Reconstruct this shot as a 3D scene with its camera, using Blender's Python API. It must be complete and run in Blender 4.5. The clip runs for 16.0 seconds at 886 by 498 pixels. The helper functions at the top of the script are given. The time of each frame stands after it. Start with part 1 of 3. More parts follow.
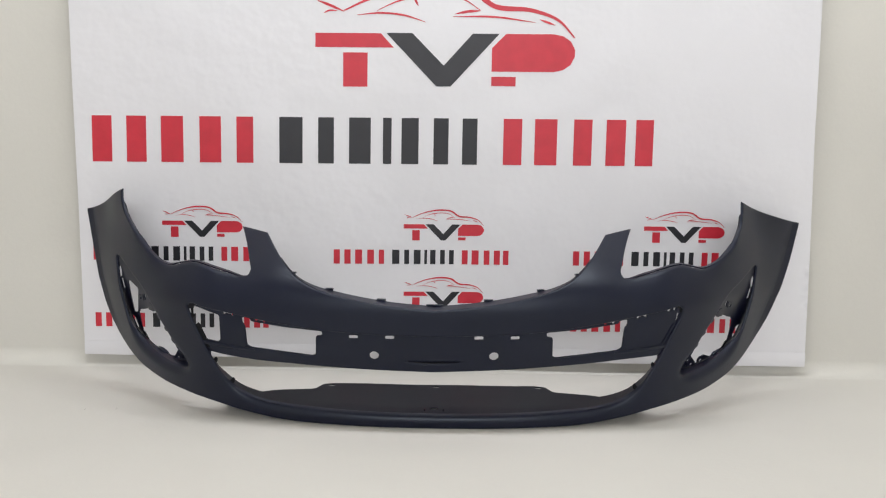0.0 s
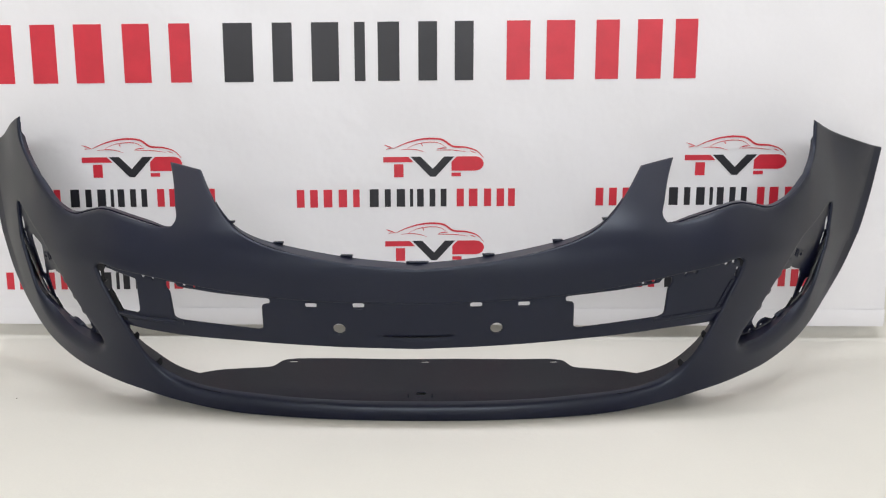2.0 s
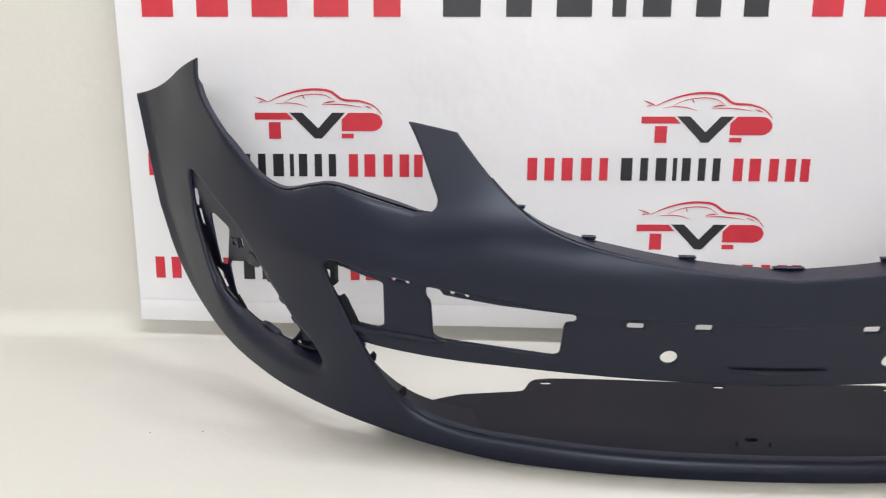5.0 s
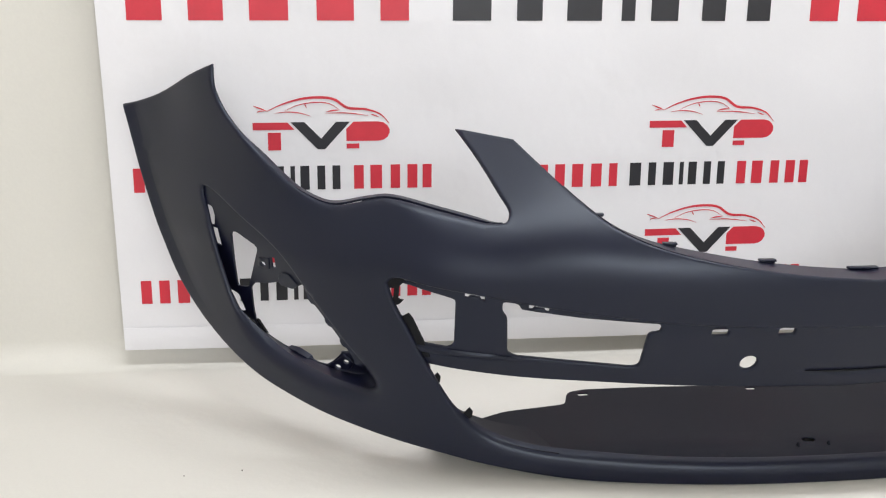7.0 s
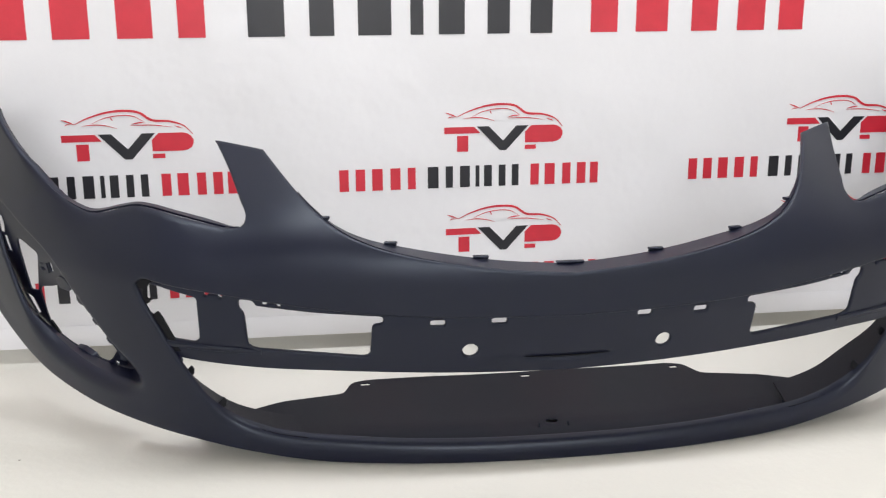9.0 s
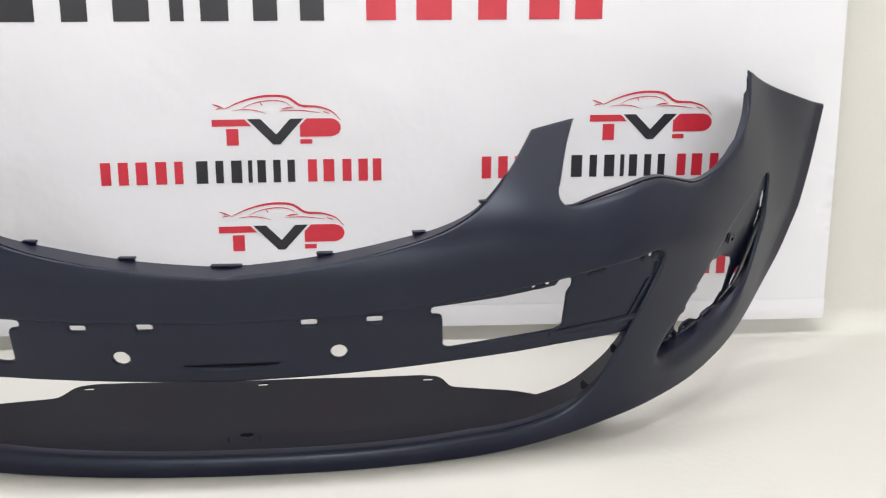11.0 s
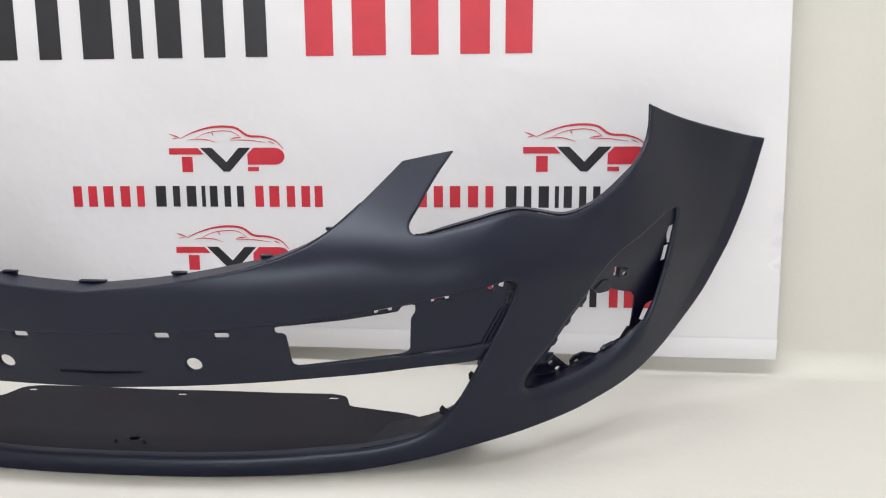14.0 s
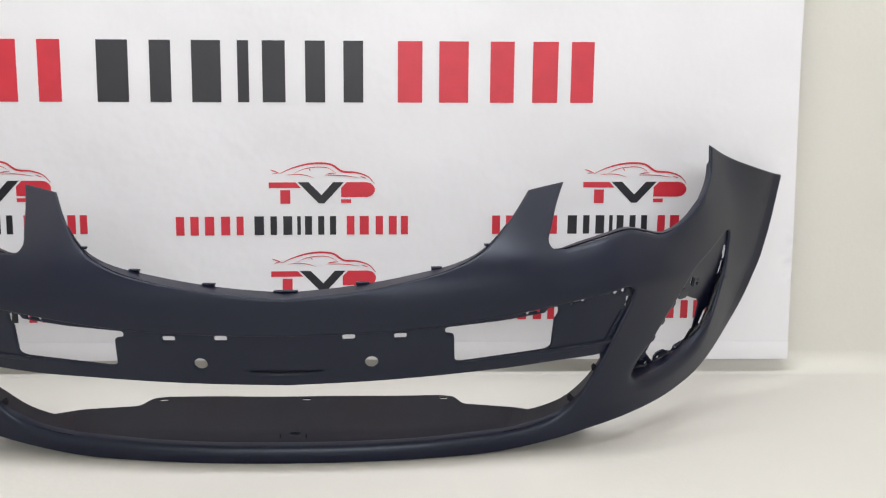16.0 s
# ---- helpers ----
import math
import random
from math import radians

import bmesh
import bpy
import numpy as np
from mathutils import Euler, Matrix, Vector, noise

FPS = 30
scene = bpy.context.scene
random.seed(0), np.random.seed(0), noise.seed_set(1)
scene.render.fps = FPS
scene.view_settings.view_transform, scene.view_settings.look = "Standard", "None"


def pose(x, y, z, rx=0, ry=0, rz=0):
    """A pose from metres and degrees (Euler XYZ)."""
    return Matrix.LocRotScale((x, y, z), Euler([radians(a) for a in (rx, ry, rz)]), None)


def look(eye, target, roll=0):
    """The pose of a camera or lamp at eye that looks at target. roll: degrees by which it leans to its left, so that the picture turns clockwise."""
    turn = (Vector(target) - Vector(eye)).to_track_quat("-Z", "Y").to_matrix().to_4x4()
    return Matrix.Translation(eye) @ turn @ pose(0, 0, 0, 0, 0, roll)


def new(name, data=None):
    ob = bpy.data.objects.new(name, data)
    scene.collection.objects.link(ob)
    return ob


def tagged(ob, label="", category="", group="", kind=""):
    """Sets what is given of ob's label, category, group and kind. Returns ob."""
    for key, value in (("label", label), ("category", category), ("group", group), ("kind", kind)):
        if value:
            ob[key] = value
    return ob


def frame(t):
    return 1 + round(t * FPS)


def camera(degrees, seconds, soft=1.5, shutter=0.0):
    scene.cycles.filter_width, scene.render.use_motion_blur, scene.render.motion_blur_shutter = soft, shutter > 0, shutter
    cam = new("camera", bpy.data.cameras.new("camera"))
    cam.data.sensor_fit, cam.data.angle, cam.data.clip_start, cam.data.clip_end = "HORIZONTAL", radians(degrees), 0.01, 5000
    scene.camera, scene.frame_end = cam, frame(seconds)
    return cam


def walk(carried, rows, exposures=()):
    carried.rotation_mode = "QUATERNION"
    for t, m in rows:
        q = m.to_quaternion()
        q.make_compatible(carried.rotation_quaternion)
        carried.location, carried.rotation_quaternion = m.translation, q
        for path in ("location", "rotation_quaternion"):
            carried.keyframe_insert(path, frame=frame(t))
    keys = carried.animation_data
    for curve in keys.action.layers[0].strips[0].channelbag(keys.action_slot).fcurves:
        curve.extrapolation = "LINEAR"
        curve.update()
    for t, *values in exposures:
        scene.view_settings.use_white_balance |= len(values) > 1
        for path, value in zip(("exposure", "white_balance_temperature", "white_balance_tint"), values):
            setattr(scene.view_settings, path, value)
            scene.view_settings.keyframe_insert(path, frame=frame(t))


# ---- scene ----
cam = camera(51.4, 16.0, soft=1.15, shutter=0.2)
PATH = [
    (0, (0.006, 0.001, 0.587), (0.006, 1.986, 0.337), 1.0),
    (0.5, (-0.035, 0.123, 0.582), (0.004, 2.103, 0.304), 0.4),
    (1, (-0.035, 0.211, 0.563), (0.013, 2.187, 0.255), 0.2),
    (1.5, (0.0, 0.33, 0.547), (-0.003, 2.301, 0.203), 0.2),
    (2, (0.042, 0.441, 0.531), (0.024, 2.404, 0.15), -0.0),
    (2.5, (0.038, 0.51, 0.517), (-0.014, 2.468, 0.115), 0.2),
    (3, (-0.011, 0.575, 0.508), (-0.003, 2.537, 0.122), 1.3),
    (3.5, (-0.134, 0.625, 0.514), (-0.014, 2.58, 0.113), 1.0),
    (4, (-0.243, 0.662, 0.511), (-0.096, 2.609, 0.079), 1.3),
    (4.5, (-0.289, 0.749, 0.502), (-0.271, 2.69, 0.023), 0.1),
    (5, (-0.336, 0.825, 0.499), (-0.408, 2.767, 0.023), 0.5),
    (5.2, (-0.384, 0.852, 0.488), (-0.398, 2.799, 0.031), 1.0),
    (7.3, (-0.564, 0.886, 0.492), (-0.328, 2.818, 0.035), 0.4),
    (7.5, (-0.561, 0.886, 0.495), (-0.328, 2.817, 0.027), 0.3),
    (8, (-0.538, 0.87, 0.497), (-0.314, 2.8, 0.024), 0.0),
    (8.5, (-0.424, 0.819, 0.504), (-0.183, 2.75, 0.044), -0.1),
    (9, (-0.3, 0.763, 0.511), (-0.028, 2.692, 0.057), -0.3),
    (9.5, (-0.24, 0.759, 0.503), (0.014, 2.687, 0.037), -1.1),
    (10, (-0.132, 0.763, 0.499), (0.038, 2.7, 0.029), -0.3),
    (10.2, (-0.075, 0.776, 0.499), (0.125, 2.707, 0.018), -0.1),
    (12.3, (0.394, 0.816, 0.502), (0.337, 2.769, 0.073), 0.7),
    (12.5, (0.415, 0.822, 0.502), (0.315, 2.771, 0.066), 0.7),
    (13, (0.477, 0.797, 0.51), (0.321, 2.745, 0.085), 0.7),
    (13.5, (0.502, 0.77, 0.513), (0.323, 2.718, 0.099), -0.2),
    (14, (0.512, 0.757, 0.51), (0.316, 2.705, 0.103), -0.3),
    (14.5, (0.491, 0.731, 0.513), (0.311, 2.68, 0.102), -0.3),
    (15, (0.349, 0.72, 0.506), (0.309, 2.681, 0.115), -0.2),
    (15.5, (0.233, 0.66, 0.505), (0.26, 2.632, 0.169), 1.2),
    (16, (0.142, 0.522, 0.502), (0.246, 2.496, 0.202), 0.6),
]
EXPOSURES = [(0.0, -0.52), (1.5, -0.34), (3.0, -0.16), (4.0, -0.16), (5.0, -0.10), (7.5, -0.12), (8.5, -0.10), (10.0, -0.06), (12.5, -0.12), (14.5, -0.21), (16.0, -0.24)]
walk(cam, [(t, look(eye, target, roll)) for t, eye, target, roll in PATH], EXPOSURES)

# ---- world, lights, exposure ----
world = bpy.data.worlds.new("room_dark")
scene.world = world
world.use_nodes = True
world.node_tree.nodes["Background"].inputs[0].default_value = (0.9, 0.95, 1.0, 1)
world.node_tree.nodes["Background"].inputs[1].default_value = 0.05


def area_lamp(name, x, y, z, sx, sy, watts, colour, aim=None):
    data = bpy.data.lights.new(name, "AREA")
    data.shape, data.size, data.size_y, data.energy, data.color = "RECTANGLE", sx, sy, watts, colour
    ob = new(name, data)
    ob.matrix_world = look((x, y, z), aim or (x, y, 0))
    return tagged(ob, "flat rectangular lamp out of view, lit", "lamp", kind="structure")


TINT = (0.945, 0.962, 1.0)
# Unseen overhead strip, inferred from the shadow in front of the lower lip.
area_lamp("unseen_lamp", 0.12, 1.62, 2.45, 2.4, 0.16, 48, TINT, aim=(0.12, 1.62, 0.0))
# Added fill: broad frontal light from behind the camera, no such lamp is seen.
area_lamp("unseen_lamp", 0.12, -4.3, 2.4, 3.0, 1.6, 212, TINT, aim=(0.0, 2.2, 0.6))

# ---- materials ----


def material(name, colour, rough=0.5, metal=0.0, spec=0.5, vary=0.0, scale=6.0, fine=0.0, fine_scale=300.0, bump=0.0, bump_scale=200.0, second=None, rough_vary=0.0, sheen=None):
    """A principled surface with blotches at a coarse scale, grain at a fine one and a low relief."""
    m = bpy.data.materials.new(name)
    m.use_nodes = True
    n, l = m.node_tree.nodes, m.node_tree.links
    b = n["Principled BSDF"]
    b.inputs["Metallic"].default_value = metal
    b.inputs["Specular IOR Level"].default_value = spec
    if sheen:
        b.inputs["Specular Tint"].default_value = (*sheen, 1)
    geo = n.new("ShaderNodeNewGeometry")
    big, small = n.new("ShaderNodeTexNoise"), n.new("ShaderNodeTexNoise")
    for tex, s, d in ((big, scale, 5), (small, fine_scale, 3)):
        tex.inputs["Scale"].default_value, tex.inputs["Detail"].default_value = s, d
        l.new(geo.outputs["Position"], tex.inputs["Vector"])
    mix = n.new("ShaderNodeMix")
    mix.data_type = "RGBA"
    other = second or tuple(c * (1 - vary) for c in colour)
    mix.inputs["A"].default_value, mix.inputs["B"].default_value = (*colour, 1), (*other, 1)
    ramp = n.new("ShaderNodeMapRange")
    ramp.inputs["From Min"].default_value, ramp.inputs["From Max"].default_value = 0.35, 0.72
    l.new(big.outputs["Fac"], ramp.inputs["Value"])
    l.new(ramp.outputs["Result"], mix.inputs["Factor"])
    grain = n.new("ShaderNodeMix")
    grain.data_type, grain.blend_type = "RGBA", "MULTIPLY"
    grain.inputs["Factor"].default_value = fine
    l.new(mix.outputs["Result"], grain.inputs["A"])
    l.new(small.outputs["Fac"], grain.inputs["B"])
    l.new(grain.outputs["Result"], b.inputs["Base Color"])
    gloss = n.new("ShaderNodeMapRange")
    gloss.inputs["To Min"].default_value, gloss.inputs["To Max"].default_value = rough - rough_vary, rough + rough_vary
    l.new(big.outputs["Fac"], gloss.inputs["Value"])
    l.new(gloss.outputs["Result"], b.inputs["Roughness"])
    if bump:
        relief, tex = n.new("ShaderNodeBump"), n.new("ShaderNodeTexNoise")
        tex.inputs["Scale"].default_value, tex.inputs["Detail"].default_value = bump_scale, 4
        l.new(geo.outputs["Position"], tex.inputs["Vector"])
        relief.inputs["Strength"].default_value, relief.inputs["Distance"].default_value = bump, 1.0 / bump_scale
        l.new(tex.outputs["Fac"], relief.inputs["Height"])
        l.new(relief.outputs["Normal"], b.inputs["Normal"])
    return m


WALL = material("white_wall_paint", (0.688, 0.669, 0.621), 0.58, spec=0.3, vary=0.05, scale=2.2, bump=0.04, bump_scale=90, fine=0.05, rough_vary=0.08)
FLOOR = material("white_floor_paint", (0.690, 0.668, 0.620), 0.58, spec=0.3, vary=0.05, scale=2.2, bump=0.04, bump_scale=90, fine=0.05, rough_vary=0.08)
CEIL = material("white_ceiling_paint", (0.82, 0.81, 0.78), 0.8, vary=0.03, scale=2)
VINYL = material("white_banner_vinyl", (0.768, 0.760, 0.790), 0.42, vary=0.03, scale=3.5, bump=0.05, bump_scale=5, fine=0.03)
RED = material("red_banner_ink", (0.62, 0.022, 0.045), 0.42, vary=0.12, scale=30, fine=0.08)
BLACK = material("black_banner_ink", (0.012, 0.012, 0.018), 0.42, vary=0.2, scale=30)
PRIMER = material("grey_primed_plastic", (0.0042, 0.0050, 0.0185), 0.375, spec=0.42, vary=0.10, scale=7, bump=0.05, bump_scale=900, fine=0.15, fine_scale=900, rough_vary=0.05, sheen=(0.835, 0.918, 1.0))
RAW = material("raw_black_plastic", (0.0072, 0.0076, 0.0125), 0.48, spec=0.12, second=(0.0094, 0.0086, 0.0132), scale=9, bump=0.12, bump_scale=700, fine=0.2, fine_scale=700, sheen=(0.80, 0.90, 1.0))
DARK = material("dark_moulded_plastic", (0.008, 0.0085, 0.011), 0.48, vary=0.2, scale=12, bump=0.08, bump_scale=700, spec=0.14)
DIRT = material("grey_grit", (0.4, 0.37, 0.33), 0.9, vary=0.4, scale=60)

# ---- mesh helpers ----


def finish(name, bm, mat, parent=None, label="", smooth=True):
    me = bpy.data.meshes.new(name)
    bm.to_mesh(me)
    bm.free()
    if smooth:
        me.polygons.foreach_set("use_smooth", [True] * len(me.polygons))
    me.materials.append(mat)
    ob = new(name, me)
    if parent is not None:
        ob.parent = parent
    return tagged(ob, label)


def part(name, bm, mat, parent, label="", smooth=True):
    return finish(name, bm, mat, parent, label, smooth)


def box(bm, lo, hi):
    (a, b, c), (d, e, f) = lo, hi
    v = [bm.verts.new(p) for p in ((a, b, c), (d, b, c), (d, e, c), (a, e, c), (a, b, f), (d, b, f), (d, e, f), (a, e, f))]
    for q in ((3, 2, 1, 0), (4, 5, 6, 7), (0, 1, 5, 4), (1, 2, 6, 5), (2, 3, 7, 6), (3, 0, 4, 7)):
        bm.faces.new([v[i] for i in q])
    return v


def slab(lo, hi):
    bm = bmesh.new()
    box(bm, lo, hi)
    return bm


def spline(points, n=8, closed=False):
    """A centripetal curve through 2D points, n steps a span."""
    p = [np.array(q, float) for q in points]
    k = len(p)
    out = []
    for i in range(k if closed else k - 1):
        a, b = p[i], p[(i + 1) % k]
        before = p[i - 1] if closed or i > 0 else 2 * a - b
        after = p[(i + 2) % k] if closed or i + 2 < k else 2 * b - a
        da, db, dc = (max(np.linalg.norm(u - v), 1e-6) ** 0.5 for u, v in ((a, before), (b, a), (after, b)))
        m1 = (a - before) / da - (b - before) / (da + db) + (b - a) / db
        m2 = (b - a) / db - (after - a) / (db + dc) + (after - b) / dc
        m1, m2 = m1 * db, m2 * db
        for s in np.arange(n) / n:
            out.append((2 * s**3 - 3 * s**2 + 1) * a + (s**3 - 2 * s**2 + s) * m1 + (3 * s**2 - 2 * s**3) * b + (s**3 - s**2) * m2)
    if not closed:
        out.append(p[-1])
    return np.array(out)


def evenly(line, step, closed=False):
    """The same line with points about a step apart; corners are kept."""
    p = np.vstack([line, line[:1]]) if closed else np.asarray(line)
    out = []
    for a, b in zip(p[:-1], p[1:]):
        k = max(1, int(round(np.linalg.norm(b - a) / step)))
        out += [a + (b - a) * i / k for i in range(k)]
    if not closed:
        out.append(p[-1])
    return np.array(out)


def thin(line, least):
    out = [line[0]]
    for q in line[1:]:
        if np.linalg.norm(q - out[-1]) >= least:
            out.append(q)
    return np.array(out)


def inside(pts, loop):
    x, y = pts[:, 0], pts[:, 1]
    hit = np.zeros(len(pts), bool)
    for (x0, y0), (x1, y1) in zip(loop, np.roll(loop, -1, 0)):
        if y0 != y1:
            hit ^= ((y0 > y) != (y1 > y)) & (x < (x1 - x0) * (y - y0) / (y1 - y0) + x0)
    return hit


def gap(pts, loops):
    """The distance of each point from the nearest loop."""
    best = np.full(len(pts), 9.0)
    for loop in loops:
        for a, b in zip(loop, np.roll(loop, -1, 0)):
            ab = b - a
            s = np.clip(((pts - a) @ ab) / max(ab @ ab, 1e-12), 0, 1)
            best = np.minimum(best, np.linalg.norm(pts - a - s[:, None] * ab, axis=1))
    return best


def sheet(outline, holes, place, thick, step, rim=0.0, normal=(0, -1, 0), relief=None, extra=()):
    """A trimmed sheet: a flat outline with holes, filled with points and laid on the surface place(u, v).
    rim: how far its edges are rounded off towards the back. Its back lies thick behind.
    relief: how far each point is pressed back; extra: loops of further points to carry it."""
    from mathutils.geometry import delaunay_2d_cdt
    loops = [np.asarray(outline)] + [np.asarray(h) for h in holes]
    (u0, v0), (u1, v1) = loops[0].min(0), loops[0].max(0)
    g = np.array([(u0 + (i + 0.5 * (j % 2)) * step, v0 + j * step * 0.87) for j in range(int((v1 - v0) / step / 0.87) + 2) for i in range(int((u1 - u0) / step) + 2)])
    rings = []
    for d in ((rim * 0.18, rim * 0.5, rim * 1.0, rim * 1.6) if rim else ()):
        for loop in loops:
            t = np.roll(loop, -1, 0) - np.roll(loop, 1, 0)
            t /= np.maximum(np.linalg.norm(t, axis=1), 1e-9)[:, None]
            for side in (1, -1):
                q = loop + side * d * np.stack([-t[:, 1], t[:, 0]], 1)
                rings.append(q[gap(q, loops) > d * 0.93])
    clear = max(rim * 2.0, step * 0.55)
    g = g[gap(g, loops) > clear]
    more = [np.asarray(q) for q in extra]
    if more:
        g = g[gap(g, more) > step * 0.45]
        rings += [q[gap(q, loops) > clear] for q in more]
    fill = np.vstack([g] + rings)
    ok = inside(fill, loops[0])
    for h in loops[1:]:
        ok &= ~inside(fill, h)
    fill = fill[ok]
    verts, edges = [], []
    for loop in loops:
        k = len(verts)
        verts += [Vector(q) for q in loop]
        edges += [(k + i, k + (i + 1) % len(loop)) for i in range(len(loop))]
    verts += [Vector(q) for q in fill]
    vs, _, fs, *_ = delaunay_2d_cdt(verts, edges, [], 0, 1e-5)
    vs = np.array([(v.x, v.y) for v in vs])
    fs = np.array([f[:] for f in fs])
    mid = vs[fs].mean(1)
    ok = inside(mid, loops[0])
    for h in loops[1:]:
        ok &= ~inside(mid, h)
    fs = fs[ok]
    back = np.zeros(len(vs))
    if rim:
        d = np.minimum(gap(vs, loops), rim)
        back = rim - np.sqrt(np.maximum(rim * rim - (rim - d) ** 2, 0))
    press = relief(vs) if relief else np.zeros(len(vs))
    e = 1e-4
    front, rear = [], []
    for (u, v), b, sunk in zip(vs, back, press):
        p = Vector(place(u, v))
        nrm = (Vector(place(u + e, v)) - p).cross(Vector(place(u, v + e)) - p).normalized()
        if nrm.dot(Vector(normal)) < 0:
            nrm.negate()
        front.append(p - nrm * (b + sunk))
        rear.append(p - nrm * (b * 0.6 + sunk + thick))
    bm = bmesh.new()
    used = sorted(set(fs.ravel().tolist()))
    f_v = {i: bm.verts.new(front[i]) for i in used}
    r_v = {i: bm.verts.new(rear[i]) for i in used}
    seen = {}
    for a, b, c in fs.tolist():
        nrm = (front[b] - front[a]).cross(front[c] - front[a])
        if nrm.dot(Vector(normal)) < 0:
            b, c = c, b
        bm.faces.new((f_v[a], f_v[b], f_v[c]))
        bm.faces.new((r_v[c], r_v[b], r_v[a]))
        for x, y in ((a, b), (b, c), (c, a)):
            seen[(x, y)] = 1
    for x, y in seen:
        if (y, x) not in seen:
            bm.faces.new((f_v[y], f_v[x], r_v[x], r_v[y]))
            for v in (f_v, r_v):
                edge = bm.edges.get((v[x], v[y]))
                if edge:
                    edge.smooth = False
    return bm


def strip(rows, thick):
    """A bent strip: rows of 3D points (one per rib, all of one length), with a back at thick below."""
    pts = np.array(rows, float)
    n, m = pts.shape[:2]
    du = np.gradient(pts, axis=0)
    dv = np.gradient(pts, axis=1)
    nrm = np.cross(du, dv)
    nrm /= np.maximum(np.linalg.norm(nrm, axis=2), 1e-9)[..., None]
    bm = bmesh.new()
    top = [[bm.verts.new(pts[i, j]) for j in range(m)] for i in range(n)]
    low = [[bm.verts.new(pts[i, j] - nrm[i, j] * thick) for j in range(m)] for i in range(n)]
    for i in range(n - 1):
        for j in range(m - 1):
            bm.faces.new((top[i][j], top[i + 1][j], top[i + 1][j + 1], top[i][j + 1]))
            bm.faces.new((low[i][j + 1], low[i + 1][j + 1], low[i + 1][j], low[i][j]))
    for i in range(n - 1):
        bm.faces.new((top[i][0], low[i][0], low[i + 1][0], top[i + 1][0]))
        bm.faces.new((top[i + 1][-1], low[i + 1][-1], low[i][-1], top[i][-1]))
    for j in range(m - 1):
        bm.faces.new((top[0][j + 1], low[0][j + 1], low[0][j], top[0][j]))
        bm.faces.new((top[-1][j], low[-1][j], low[-1][j + 1], top[-1][j + 1]))
    for f in bm.faces:
        f.normal_update()
    for e in bm.edges:
        if len(e.link_faces) == 2 and e.calc_face_angle(0) > 0.7:
            e.smooth = False
    return bm


def smoothstep(a, b, x):
    t = min(max((x - a) / (b - a), 0.0), 1.0)
    return t * t * (3 - 2 * t)


# ---- the room ----
WALL_Y, BANNER_Y = 2.252, 2.222
SWEEP = 0.04


def setting(name, bm, mat, label, category):
    return tagged(finish(name, bm, mat, smooth=False), label, category, kind="structure")


def coved_wall():
    """The wall behind the banner, with a cove at its foot that runs out onto the floor."""
    bm = bmesh.new()
    line = [(WALL_Y - SWEEP + SWEEP * math.sin(a), SWEEP - SWEEP * math.cos(a)) for a in np.linspace(0.015, math.pi / 2, 25)]
    line += [(WALL_Y, 0.5), (WALL_Y, 2.7), (WALL_Y + 0.1, 2.7), (WALL_Y + 0.1, -0.003), (WALL_Y - SWEEP, -0.003)]
    ends = [[bm.verts.new((x, y, z)) for y, z in line] for x in (-1.9, 1.9)]
    for k in range(len(line)):
        f = bm.faces.new((ends[0][k - 1], ends[0][k], ends[1][k], ends[1][k - 1]))
        f.smooth = 1 <= k <= 26
    bm.faces.new(ends[0])
    bm.faces.new(ends[1][::-1])
    bmesh.ops.recalc_face_normals(bm, faces=bm.faces[:])
    for e in bm.edges:
        if len(e.link_faces) == 2 and e.calc_face_angle(0) > 0.5:
            e.smooth = False
    return bm


setting("floor", slab((-1.9, -5.4, -0.1), (1.9, WALL_Y + 0.1, 0.0)), FLOOR, "smooth white painted studio floor", "floor")
setting("wall_north", coved_wall(), WALL, "plain white painted wall curving out onto the floor", "wall")
setting("wall_south", slab((-1.9, -5.5, 0.0), (1.9, -5.4, 2.7)), WALL, "plain white painted wall", "wall")
# Side walls out of view, set close so the wings reflect more light.
setting("wall_west", slab((-2.0, -5.4, 0.0), (-1.9, WALL_Y, 2.7)), WALL, "plain white painted wall", "wall")
setting("wall_east", slab((1.9, -5.4, 0.0), (2.0, WALL_Y, 2.7)), WALL, "plain white painted wall", "wall")
setting("ceiling", slab((-2.0, -5.5, 2.7), (2.0, WALL_Y + 0.1, 2.8)), CEIL, "plain white ceiling", "ceiling")

# ---- the banner ----
B_TOP, B_BOT = 1.16, 0.030


def banner_place(x, z):
    """The hanging sheet: a little slack, with its lower edge a touch forward."""
    sag = 0.0025 * math.sin(5.1 * x + 1.0) * math.sin(3.3 * z + 0.4) + 0.0012 * math.sin(13 * x + 7 * z)
    return (x, BANNER_Y + 0.004 + sag, z)


banner = new("banner")
tagged(banner, "white vinyl banner with red and black print on the wall", "banner")
edge = np.array([(-0.893, B_TOP), (-0.885, 0.7), (-0.879, 0.4), (-0.875, B_BOT), (0.904, B_BOT - 0.001), (0.900, 0.3), (0.892, 0.6), (0.887, B_TOP)])
part("sheet", sheet(evenly(edge, 0.02, True), [], banner_place, 0.0012, 0.03), VINYL, banner)


def hem():
    rows = []
    for i in range(61):
        x = -0.8745 + 1.778 * i / 60
        rows.append([(x, banner_place(x, 0.064 - 0.034 * k / 6)[1] - 0.0012 - 0.0013 * math.sin(math.pi * k / 6), 0.064 - 0.034 * k / 6) for k in range(7)])
    return strip(rows, 0.001)


